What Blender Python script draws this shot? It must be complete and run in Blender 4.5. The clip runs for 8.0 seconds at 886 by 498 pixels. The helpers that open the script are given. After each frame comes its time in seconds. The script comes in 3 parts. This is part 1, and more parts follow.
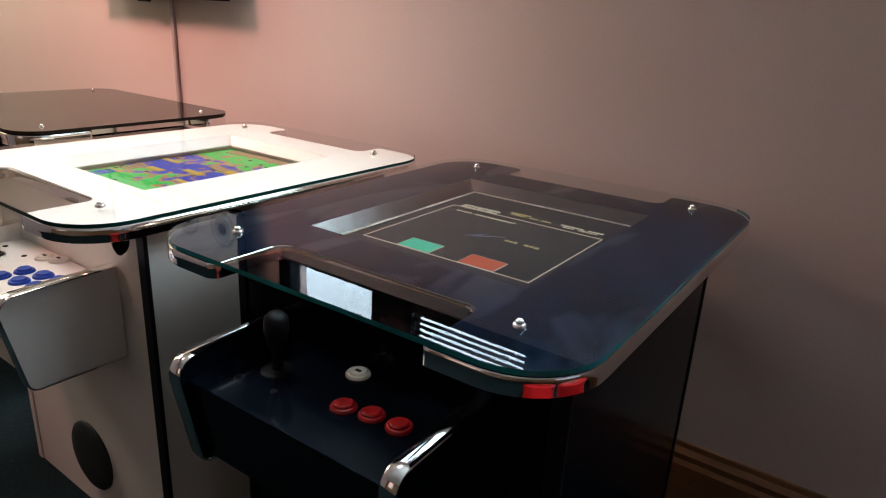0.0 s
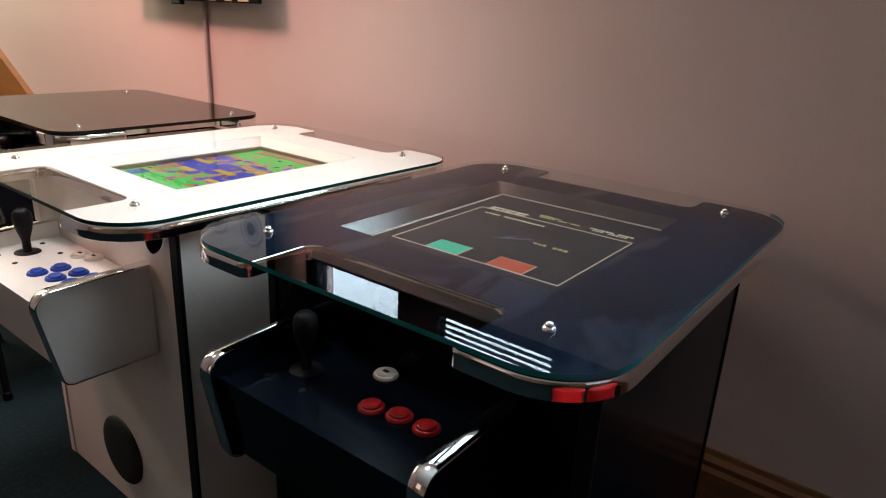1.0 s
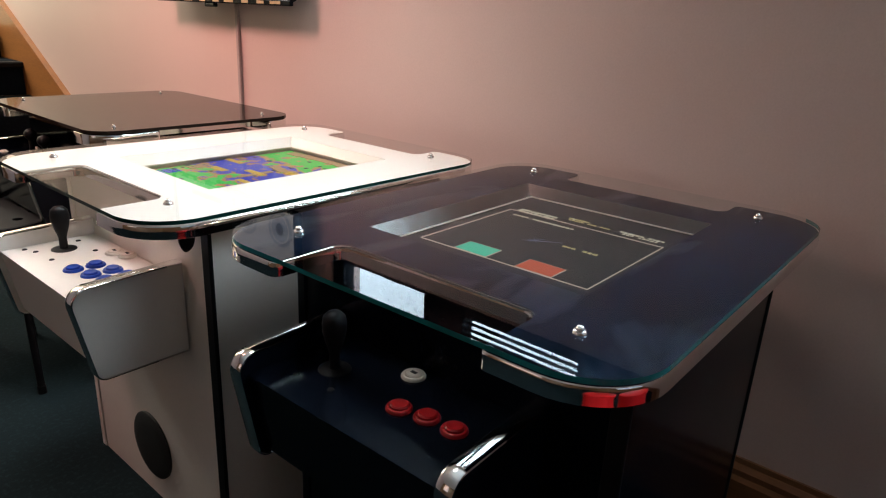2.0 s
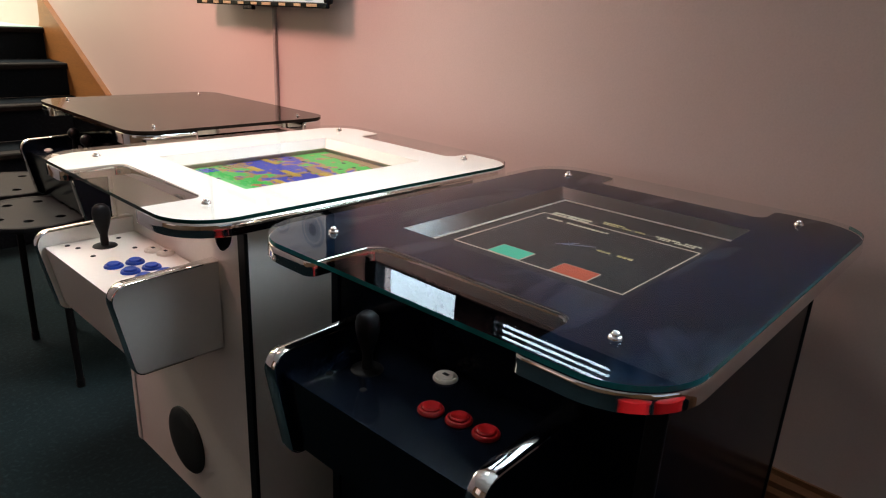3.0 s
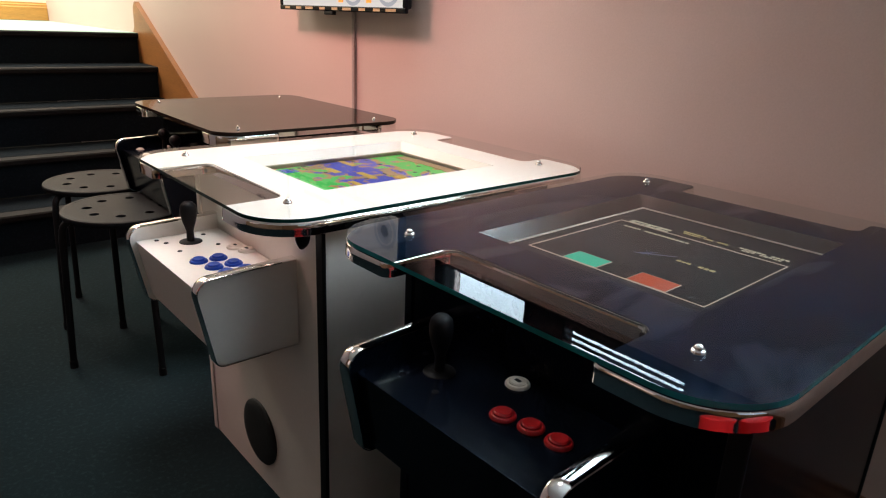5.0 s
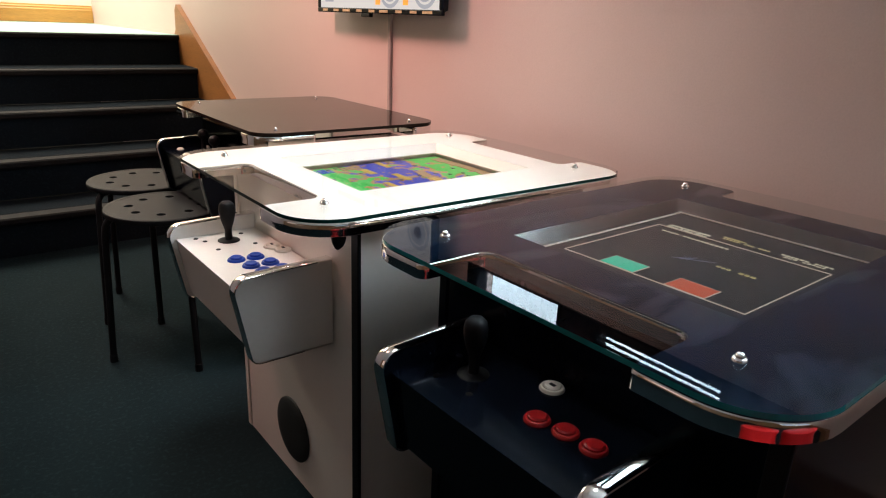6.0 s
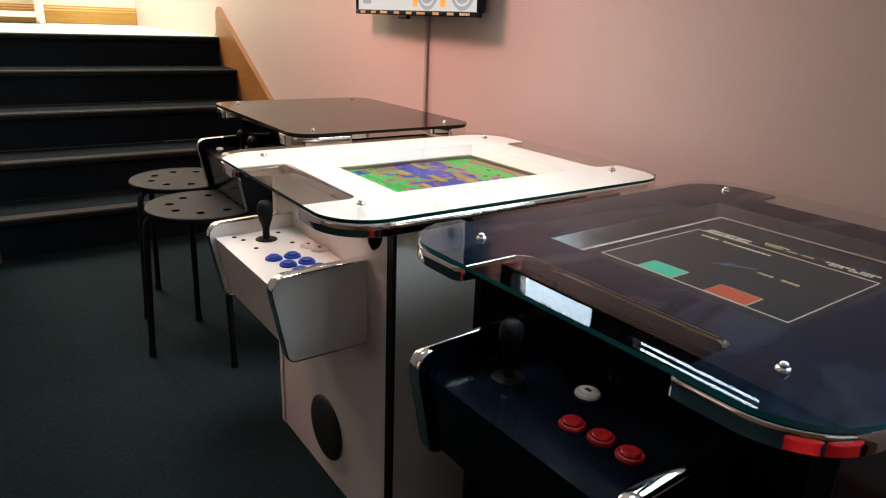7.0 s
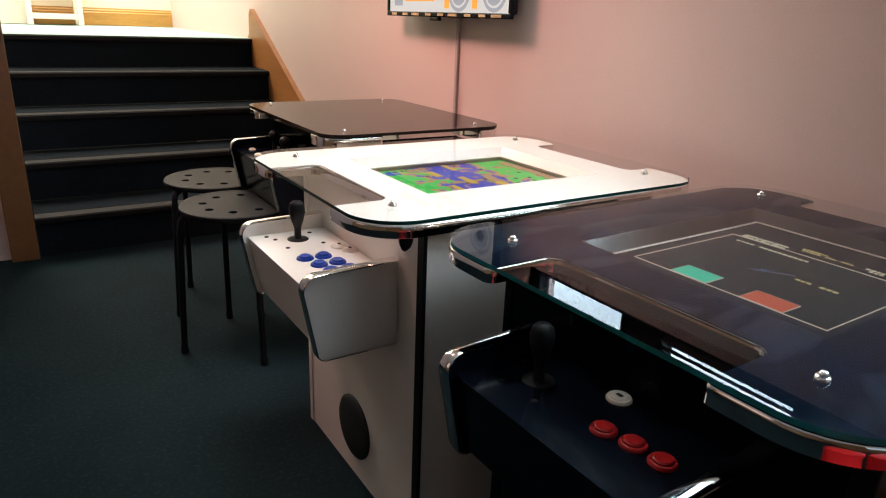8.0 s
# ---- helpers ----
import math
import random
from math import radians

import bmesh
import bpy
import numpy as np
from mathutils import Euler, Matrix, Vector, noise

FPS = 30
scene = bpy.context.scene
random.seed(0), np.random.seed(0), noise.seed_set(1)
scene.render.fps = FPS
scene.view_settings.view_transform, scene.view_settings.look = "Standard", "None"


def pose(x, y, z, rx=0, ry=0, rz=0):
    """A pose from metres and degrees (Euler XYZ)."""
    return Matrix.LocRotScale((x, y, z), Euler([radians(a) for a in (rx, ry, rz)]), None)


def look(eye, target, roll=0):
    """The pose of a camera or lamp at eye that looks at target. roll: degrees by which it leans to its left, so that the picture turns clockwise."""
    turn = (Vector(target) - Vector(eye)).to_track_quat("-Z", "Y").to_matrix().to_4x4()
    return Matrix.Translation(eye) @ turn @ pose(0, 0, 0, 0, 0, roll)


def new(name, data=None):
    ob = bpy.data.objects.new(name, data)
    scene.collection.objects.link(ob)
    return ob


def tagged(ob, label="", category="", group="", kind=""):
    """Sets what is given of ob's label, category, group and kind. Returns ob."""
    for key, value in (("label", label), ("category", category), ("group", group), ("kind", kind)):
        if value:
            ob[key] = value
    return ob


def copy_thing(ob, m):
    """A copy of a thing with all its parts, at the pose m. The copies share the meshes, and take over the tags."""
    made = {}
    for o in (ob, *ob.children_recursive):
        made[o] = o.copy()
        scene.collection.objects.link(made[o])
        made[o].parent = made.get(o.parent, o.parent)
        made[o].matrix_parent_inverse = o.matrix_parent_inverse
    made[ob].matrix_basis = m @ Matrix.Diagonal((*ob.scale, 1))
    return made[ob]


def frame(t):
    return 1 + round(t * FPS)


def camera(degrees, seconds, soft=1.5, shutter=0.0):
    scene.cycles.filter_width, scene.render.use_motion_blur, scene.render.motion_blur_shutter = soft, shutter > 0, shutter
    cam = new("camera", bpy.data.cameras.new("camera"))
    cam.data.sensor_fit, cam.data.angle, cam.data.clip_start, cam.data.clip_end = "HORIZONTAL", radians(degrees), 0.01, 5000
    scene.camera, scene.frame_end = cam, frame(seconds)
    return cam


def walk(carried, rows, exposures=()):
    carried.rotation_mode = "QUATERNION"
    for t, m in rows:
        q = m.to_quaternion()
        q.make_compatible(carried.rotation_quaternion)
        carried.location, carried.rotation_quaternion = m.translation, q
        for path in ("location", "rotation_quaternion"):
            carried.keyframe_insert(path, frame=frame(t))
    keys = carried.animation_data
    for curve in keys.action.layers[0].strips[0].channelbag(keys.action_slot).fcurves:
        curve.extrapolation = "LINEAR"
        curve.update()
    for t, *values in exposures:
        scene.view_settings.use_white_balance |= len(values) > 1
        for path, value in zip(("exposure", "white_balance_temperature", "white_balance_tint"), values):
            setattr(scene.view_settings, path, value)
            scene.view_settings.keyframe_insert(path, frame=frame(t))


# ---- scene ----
cam = camera(67.28, 8.0, soft=1.15)
PATH = [
    (0.0, -1.0214, -0.5131, 0.9885, -53.40, -19.29, -2.84),
    (0.5, -1.0228, -0.5107, 0.9880, -52.34, -19.26, -2.78),
    (1.0, -1.0243, -0.5083, 0.9876, -51.19, -19.22, -2.75),
    (1.5, -1.0259, -0.5059, 0.9872, -50.13, -19.19, -2.72),
    (3.0, -1.0312, -0.4992, 0.9864, -46.27, -19.09, -2.70),
    (3.5, -1.0331, -0.4971, 0.9863, -44.87, -19.07, -2.62),
    (4.0, -1.0352, -0.4951, 0.9862, -43.33, -19.05, -2.51),
    (4.5, -1.0374, -0.4931, 0.9862, -41.86, -19.04, -2.46),
    (5.0, -1.0396, -0.4910, 0.9862, -40.31, -19.02, -2.41),
    (6.5, -1.0470, -0.4855, 0.9867, -36.11, -18.98, -2.27),
    (7.0, -1.0497, -0.4837, 0.9869, -34.67, -18.98, -2.24),
    (7.5, -1.0524, -0.4821, 0.9873, -33.52, -18.98, -2.26),
    (8.0, -1.0553, -0.4804, 0.9877, -32.28, -18.96, -2.15),
]
walk(cam, [(t, pose(x, y, z, 90 + p, r, a)) for t, x, y, z, a, p, r in PATH])

# ---- world and light ----
world = bpy.data.worlds.new("world")
scene.world = world
world.use_nodes = True
wn = world.node_tree
sky = wn.nodes.new("ShaderNodeTexSky")
sky.sky_type, sky.sun_disc = "NISHITA", False
sky.sun_elevation, sky.sun_rotation = radians(35), radians(300)
wn.links.new(sky.outputs[0], wn.nodes["Background"].inputs[0])
wn.nodes["Background"].inputs[1].default_value = 0.035


def area_lamp(name, eye, target, w, h, watts, colour):
    data = bpy.data.lights.new(name, "AREA")
    data.shape, data.size, data.size_y, data.energy, data.color = "RECTANGLE", w, h, watts, colour
    ob = new(name, data)
    ob.matrix_world = look(eye, target)
    return ob


# unseen lamp, added for the pink glow on the wall
area_lamp("pink_fill_lamp", (-0.95, 1.70, 2.42), (0.27, 1.58, 0.95), 0.5, 0.7, 16.5, (1.0, 0.52, 0.455)).data.spread = radians(88)
# unseen lamp, added to brighten the white tabletop
area_lamp("tabletop_fill_lamp", (-0.30, 0.85, 2.44), (-0.28, 0.80, 0), 0.4, 0.4, 3.0, (0.97, 0.97, 0.95)).data.spread = radians(62)
# unseen warm light, added for the cabinet fronts
area_lamp("west_fill_light", (-3.85, 1.2, 1.6), (0, 1.2, 1.0), 1.1, 1.2, 1.9, (1.0, 0.52, 0.34))
# unseen cool light, assumed for the south-facing sides
area_lamp("south_fill_light", (-0.6, -2.98, 1.6), (-0.6, 0, 0.9), 1.5, 1.2, 2.2, (0.76, 0.87, 1.0))
area_lamp("landing_light", (-0.9, 5.1, 3.3), (-0.6, 5.1, 0.8), 2.0, 1.6, 200, (1.0, 0.93, 0.8))


# ---- materials ----
def mat(name, colour, rough=0.5, metal=0.0, vary=0.12, scale=6.0, fine=120.0, bump=0.05, coat=0.0, spec=0.5, emit=None, strength=0.0):
    m = bpy.data.materials.new(name)
    m.use_nodes = True
    nt = m.node_tree
    b = nt.nodes["Principled BSDF"]
    b.inputs["Roughness"].default_value, b.inputs["Metallic"].default_value = rough, metal
    b.inputs["Coat Weight"].default_value, b.inputs["Specular IOR Level"].default_value = coat, spec
    b.inputs["Coat Roughness"].default_value = 0.05
    co = nt.nodes.new("ShaderNodeTexCoord")
    n1, n2 = nt.nodes.new("ShaderNodeTexNoise"), nt.nodes.new("ShaderNodeTexNoise")
    n1.inputs["Scale"].default_value, n2.inputs["Scale"].default_value = scale, fine
    n1.inputs["Detail"].default_value = 5
    for n in (n1, n2):
        nt.links.new(co.outputs["Object"], n.inputs["Vector"])
    mixn = nt.nodes.new("ShaderNodeMath")
    mixn.operation = "ADD"
    nt.links.new(n1.outputs[0], mixn.inputs[0])
    nt.links.new(n2.outputs[0], mixn.inputs[1])
    ramp = nt.nodes.new("ShaderNodeMapRange")
    ramp.inputs["From Min"].default_value, ramp.inputs["From Max"].default_value = 0.6, 1.4
    ramp.inputs["To Min"].default_value, ramp.inputs["To Max"].default_value = 1 - vary, 1 + vary
    nt.links.new(mixn.outputs[0], ramp.inputs[0])
    mul = nt.nodes.new("ShaderNodeVectorMath")
    mul.operation = "SCALE"
    mul.inputs[0].default_value = colour
    nt.links.new(ramp.outputs[0], mul.inputs["Scale"])
    nt.links.new(mul.outputs[0], b.inputs["Base Color"])
    if bump:
        bp = nt.nodes.new("ShaderNodeBump")
        bp.inputs["Strength"].default_value, bp.inputs["Distance"].default_value = bump, 0.002
        nt.links.new(n2.outputs[0], bp.inputs["Height"])
        nt.links.new(bp.outputs[0], b.inputs["Normal"])
    if emit:
        b.inputs["Emission Color"].default_value, b.inputs["Emission Strength"].default_value = (*emit, 1), strength
    return m


def glass_mat(name, tint, ior=1.5):
    m = bpy.data.materials.new(name)
    m.use_nodes = True
    nt = m.node_tree
    nt.nodes.remove(nt.nodes["Principled BSDF"])
    t, g, x, fr = (nt.nodes.new("ShaderNode" + k) for k in ("BsdfTransparent", "BsdfGlossy", "MixShader", "Fresnel"))
    t.inputs[0].default_value, g.inputs["Roughness"].default_value, fr.inputs[0].default_value = (*tint, 1), 0.012, ior
    nt.links.new(fr.outputs[0], x.inputs[0])
    nt.links.new(t.outputs[0], x.inputs[1])
    nt.links.new(g.outputs[0], x.inputs[2])
    nt.links.new(x.outputs[0], nt.nodes["Material Output"].inputs[0])
    return m


def carpet_mat(name, colour, spot):
    m = mat(name, colour, 0.95, vary=0.35, scale=3.0, fine=420, bump=0.6, spec=0.06)
    nt = m.node_tree
    b = nt.nodes["Principled BSDF"]
    src = b.inputs["Base Color"].links[0].from_socket
    vo = nt.nodes.new("ShaderNodeTexNoise")
    vo.inputs["Scale"].default_value, vo.inputs["Detail"].default_value = 95, 3
    co = nt.nodes["Texture Coordinate"]
    nt.links.new(co.outputs["Object"], vo.inputs["Vector"])
    rr = nt.nodes.new("ShaderNodeMapRange")
    rr.inputs["From Min"].default_value, rr.inputs["From Max"].default_value = 0.52, 0.72
    nt.links.new(vo.outputs[0], rr.inputs[0])
    mx = nt.nodes.new("ShaderNodeMix")
    mx.data_type = "RGBA"
    nt.links.new(rr.outputs[0], mx.inputs[0])
    nt.links.new(src, mx.inputs[6])
    mx.inputs[7].default_value = (*spot, 1)
    nt.links.new(mx.outputs[2], b.inputs["Base Color"])
    return m


def wood_mat(name, colour, rough=0.4):
    m = mat(name, colour, rough, vary=0.2, scale=5, fine=40, bump=0.08)
    nt = m.node_tree
    mp = nt.nodes.new("ShaderNodeMapping")
    mp.inputs["Scale"].default_value = (6, 0.6, 6)
    nt.links.new(nt.nodes["Texture Coordinate"].outputs["Object"], mp.inputs[0])
    for n in nt.nodes:
        if n.type == "TEX_NOISE":
            nt.links.new(mp.outputs[0], n.inputs["Vector"])
    return m


def light_mat(name, colour, strength):
    m = bpy.data.materials.new(name)
    m.use_nodes = True
    b = m.node_tree.nodes["Principled BSDF"]
    b.inputs["Base Color"].default_value = (0.02, 0.02, 0.02, 1)
    b.inputs["Roughness"].default_value, b.inputs["Specular IOR Level"].default_value = 0.4, 0.08
    b.inputs["Emission Color"].default_value, b.inputs["Emission Strength"].default_value = (*colour, 1), strength
    return m


def game_map_mat():
    """The lit game picture: green land, a blue river with brown banks and pale bridges."""
    m = light_mat("game_map", (0, 0, 0), 0.95)
    nt = m.node_tree
    b = nt.nodes["Principled BSDF"]
    co = nt.nodes.new("ShaderNodeTexCoord")
    snap = nt.nodes.new("ShaderNodeVectorMath")
    snap.operation = "SNAP"
    snap.inputs[1].default_value = (0.004, 0.004, 1.0)
    nt.links.new(co.outputs["Object"], snap.inputs[0])
    sep = nt.nodes.new("ShaderNodeSeparateXYZ")
    nt.links.new(snap.outputs[0], sep.inputs[0])
    n = nt.nodes.new("ShaderNodeTexNoise")
    n.inputs["Scale"].default_value, n.inputs["Detail"].default_value = 26, 6
    nt.links.new(snap.outputs[0], n.inputs["Vector"])

    def math_node(op, a, v):
        k = nt.nodes.new("ShaderNodeMath")
        k.operation = op
        nt.links.new(a, k.inputs[0])
        if isinstance(v, float):
            k.inputs[1].default_value = v
        else:
            nt.links.new(v, k.inputs[1])
        return k.outputs[0]
    band = math_node("ABSOLUTE", math_node("ADD", sep.outputs[0], -0.02), 0.0)
    band = math_node("MULTIPLY", band, 3.4)
    wob = math_node("ADD", band, math_node("MULTIPLY", math_node("ADD", n.outputs[0], -0.5), 1.7))
    r = nt.nodes.new("ShaderNodeValToRGB")
    r.color_ramp.interpolation = "CONSTANT"
    r.color_ramp.elements[0].position, r.color_ramp.elements[0].color = 0.0, (0.02, 0.035, 0.5, 1)
    r.color_ramp.elements[1].position, r.color_ramp.elements[1].color = 0.2, (0.5, 0.22, 0.06, 1)
    e = r.color_ramp.elements.new(0.33)
    e.color = (0.012, 0.56, 0.05, 1)
    e = r.color_ramp.elements.new(0.78)
    e.color = (0.2, 0.7, 0.12, 1)
    nt.links.new(wob, r.inputs[0])
    nt.links.new(r.outputs[0], b.inputs["Emission Color"])
    return m


# part of the pink light on the wall is mixed into this paint
M_WALL = mat("wall_paint_pink_lit", (0.62, 0.475, 0.435), 0.5, vary=0.05, scale=1.6, fine=260, bump=0.12)
M_CREAM = mat("cream_wall_paint", (0.78, 0.7, 0.55), 0.6, vary=0.04, scale=1.5, fine=200)
# brown for unseen walls, chosen to warm bounced light and show in the chrome
M_BOUNCE = wood_mat("unseen_wall_brown", (0.24, 0.125, 0.06))
M_CEIL = mat("ceiling_paint", (0.66, 0.63, 0.6), 0.8, vary=0.03)
M_CARPET = carpet_mat("dark_green_carpet", (0.0085, 0.0172, 0.0205), (0.0155, 0.030, 0.0345))
M_STAIR = carpet_mat("dark_stair_carpet", (0.0075, 0.0115, 0.0155), (0.014, 0.019, 0.023))
M_PALE = carpet_mat("pale_landing_carpet", (0.35, 0.5, 0.45), (0.5, 0.62, 0.55))
M_NOSE = mat("brown_nosing", (0.011, 0.0098, 0.0095), 0.7, vary=0.4, scale=9, spec=0.15)
M_WOOD = wood_mat("orange_pine", (0.31, 0.125, 0.036))
# browner wood, darkened further because little light reaches the post
M_POST = wood_mat("post_wood_shaded", (0.16, 0.062, 0.02))
# yellow and pale because the landing's strong light is put into the colour
M_GOLDWOOD = wood_mat("pine_in_strong_light", (0.46, 0.24, 0.055))
M_SKIRT = wood_mat("brown_skirting", (0.2, 0.085, 0.035))
# the cream tinge carries the warm light on the cabinet fronts
M_WHITE = mat("white_laminate", (0.80, 0.735, 0.67), 0.32, vary=0.025, scale=5, bump=0.02)
M_BLACK = mat("black_laminate", (0.0028, 0.0042, 0.0075), 0.17, vary=0.25, scale=5, bump=0.02, spec=0.1)
M_BEZEL = mat("satin_black_bezel", (0.006, 0.007, 0.009), 0.17, vary=0.3, scale=9, fine=30, bump=0.0, spec=0.7)
# window's blue sheen put in as cloudy navy colour and patchy blue specular
M_BTOP = mat("black_vinyl_blue_sheen", (0.0022, 0.0066, 0.0165), 0.30, vary=0.75, scale=4.5, fine=11, bump=0.0, spec=0.3)
bt = M_BTOP.node_tree
bt.nodes["Principled BSDF"].inputs["Specular Tint"].default_value = (0.5, 0.75, 1.0, 1)
sheen_noise = bt.nodes.new("ShaderNodeTexNoise")
sheen_noise.inputs["Scale"].default_value, sheen_noise.inputs["Detail"].default_value, sheen_noise.inputs["Distortion"].default_value = 5.5, 3, 0.6
spread = bt.nodes.new("ShaderNodeMapRange")
spread.inputs["From Min"].default_value, spread.inputs["From Max"].default_value, spread.inputs["To Max"].default_value = 0.48, 0.72, 0.75
spread.inputs["To Min"].default_value = 0.03
sheen_streaks = bt.nodes.new("ShaderNodeMapping")
sheen_streaks.inputs["Rotation"].default_value, sheen_streaks.inputs["Scale"].default_value = (0, 0, 0.5), (0.55, 1.5, 1)
bt.links.new(bt.nodes["Texture Coordinate"].outputs["Object"], sheen_streaks.inputs[0])
bt.links.new(sheen_streaks.outputs[0], sheen_noise.inputs["Vector"])
bt.links.new(sheen_noise.outputs[0], spread.inputs[0])
bt.links.new(spread.outputs[0], bt.nodes["Principled BSDF"].inputs["Specular IOR Level"])
M_CHROME = mat("chrome_trim", (0.82, 0.8, 0.78), 0.07, metal=1.0, vary=0.05, scale=20, fine=60, bump=0.04)
M_STEEL = mat("polished_steel", (0.8, 0.79, 0.77), 0.14, metal=1.0, vary=0.08, scale=40, bump=0.0)
M_RUBBER = mat("black_plastic", (0.007, 0.007, 0.008), 0.45, vary=0.2, scale=20, bump=0.03, spec=0.17)
M_STOOL = mat("black_stool_plastic", (0.009, 0.0095, 0.011), 0.55, vary=0.2, scale=12, fine=300, bump=0.1, spec=0.08)
M_RED = mat("red_button_plastic", (0.38, 0.008, 0.01), 0.3, vary=0.08, scale=30, bump=0.0)
M_BLUE = mat("blue_button_plastic", (0.006, 0.045, 0.34), 0.3, vary=0.08, scale=30, bump=0.0)
M_BUTTON = mat("white_button_plastic", (0.72, 0.64, 0.55), 0.35, vary=0.06, scale=30, bump=0.0)
M_GRILLE = mat("speaker_mesh", (0.01, 0.01, 0.01), 0.6, vary=0.4, scale=60, fine=500, bump=0.8)
M_GLASS = glass_mat("clear_glass", (0.92, 0.96, 0.95), 1.30)
# reflection weakened by a low ior so the map stays saturated
M_GLASS_LOW = glass_mat("clear_low_reflection_glass", (0.95, 0.975, 0.97), 1.17)
M_SMOKE = mat("smoked_glass", (0.02, 0.014, 0.011), 0.05, vary=0.1, scale=3, bump=0.0, spec=0.1)
M_GLINT = mat("brassy_reflection", (0.5, 0.36, 0.2), 0.3, vary=0.2, scale=30, bump=0.0)
M_EDGE = mat("teal_glass_edge", (0.016, 0.18, 0.18), 0.2, vary=0.15, scale=12, bump=0.0, spec=0.2)
M_EDGE.node_tree.nodes["Principled BSDF"].inputs["Alpha"].default_value = 0.88
# same glass as the teal edge, darkened against the strong light there
M_EDGE_DARK = mat("glass_edge_darkened", (0.002, 0.03, 0.024), 0.2, vary=0.2, scale=12, bump=0.0, spec=0.2)
M_TEXT = light_mat("screen_lettering", (0.75, 0.68, 0.5), 0.55)
M_YELLOW = light_mat("screen_yellow", (0.8, 0.5, 0.06), 0.8)
M_GOLD = light_mat("screen_gold_lettering", (0.6, 0.5, 0.2), 0.55)
M_LINE = light_mat("screen_line", (0.7, 0.55, 0.45), 0.5)
M_STREAK = light_mat("screen_streak", (0.15, 0.2, 0.42), 0.4)
M_GREEN = light_mat("screen_green", (0.04, 0.62, 0.4), 0.7)
M_ORANGE = light_mat("screen_orange", (0.6, 0.09, 0.035), 0.7)
M_SCREEN = mat("dark_screen", (0.010, 0.011, 0.012), 0.45, vary=0.1, scale=6, fine=9, bump=0.0, spec=0.1, emit=(0.016, 0.019, 0.024), strength=0.45)
M_LIME = light_mat("map_light_green", (0.18, 0.75, 0.06), 0.85)
M_TAN = light_mat("map_sand", (0.45, 0.27, 0.12), 0.85)
M_RIVER = light_mat("map_blue", (0.03, 0.08, 0.6), 0.85)
M_MAP = game_map_mat()
M_TVWHITE = light_mat("bright_picture", (1.0, 0.93, 0.88), 0.7)
M_TVGREY = light_mat("grey_picture", (0.42, 0.42, 0.46), 0.9)
M_TVDARK = light_mat("dark_picture", (0.06, 0.07, 0.1), 0.6)
M_TVORANGE = light_mat("orange_picture", (1.0, 0.36, 0.05), 1.2)
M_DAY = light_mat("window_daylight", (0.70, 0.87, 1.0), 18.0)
M_CLEAR = glass_mat("clear_pane", (0.96, 0.98, 0.97))
# tinted to dim this pane's reflection in the table glass
M_DIM = glass_mat("dimming_pane", (0.62, 0.64, 0.65))
M_THROUGH = bpy.data.materials.new("transparent_face")
M_THROUGH.use_nodes = True
M_THROUGH.node_tree.links.new(M_THROUGH.node_tree.nodes.new("ShaderNodeBsdfTransparent").outputs[0], M_THROUGH.node_tree.nodes["Material Output"].inputs[0])


# ---- mesh helpers ----
def part(name, bm, material, parent=None, label="", smooth=False):
    bmesh.ops.recalc_face_normals(bm, faces=bm.faces[:])
    me = bpy.data.meshes.new(name)
    bm.to_mesh(me)
    bm.free()
    for k in (material if isinstance(material, (list, tuple)) else [material]):
        me.materials.append(k)
    if smooth:
        for f in me.polygons:
            f.use_smooth = True
        me.set_sharp_from_angle(angle=radians(40))
    ob = new(name, me)
    if parent:
        ob.parent = parent
    return tagged(ob, label)


def thing(name, label, category, m=None, group="", kind=""):
    ob = new(name)
    ob.empty_display_size = 0.05
    if m is not None:
        ob.matrix_world = m
    return tagged(ob, label, category, group, kind)


def box(x0, x1, y0, y1, z0, z1, bevel=0.0, bm=None):
    own = bm or bmesh.new()
    r = bmesh.ops.create_cube(own, size=1, matrix=Matrix.LocRotScale(((x0 + x1) / 2, (y0 + y1) / 2, (z0 + z1) / 2), None, (x1 - x0, y1 - y0, z1 - z0)))
    if bevel:
        es = list({e for v in r["verts"] for e in v.link_edges})
        bmesh.ops.bevel(own, geom=es, offset=bevel, segments=2, affect="EDGES", profile=0.5)
    return own


def prism(points, vec, bm=None):
    """A solid from a closed outline of 3D points, pushed along vec."""
    own = bm or bmesh.new()
    f = own.faces.new([own.verts.new(p) for p in points])
    ext = bmesh.ops.extrude_face_region(own, geom=[f])
    bmesh.ops.translate(own, vec=vec, verts=[g for g in ext["geom"] if isinstance(g, bmesh.types.BMVert)])
    return own


def slab(outer, holes, z0, z1):
    """A slab between two heights, with holes through it."""
    own = bmesh.new()
    for loop in (outer, *holes):
        vs = [own.verts.new((x, y, z1)) for x, y in loop]
        for a, b in zip(vs, vs[1:] + vs[:1]):
            own.edges.new((a, b))
    bmesh.ops.triangle_fill(own, use_beauty=True, use_dissolve=False, edges=own.edges[:])
    ext = bmesh.ops.extrude_face_region(own, geom=own.faces[:])
    bmesh.ops.translate(own, vec=(0, 0, z0 - z1), verts=[g for g in ext["geom"] if isinstance(g, bmesh.types.BMVert)])
    return own


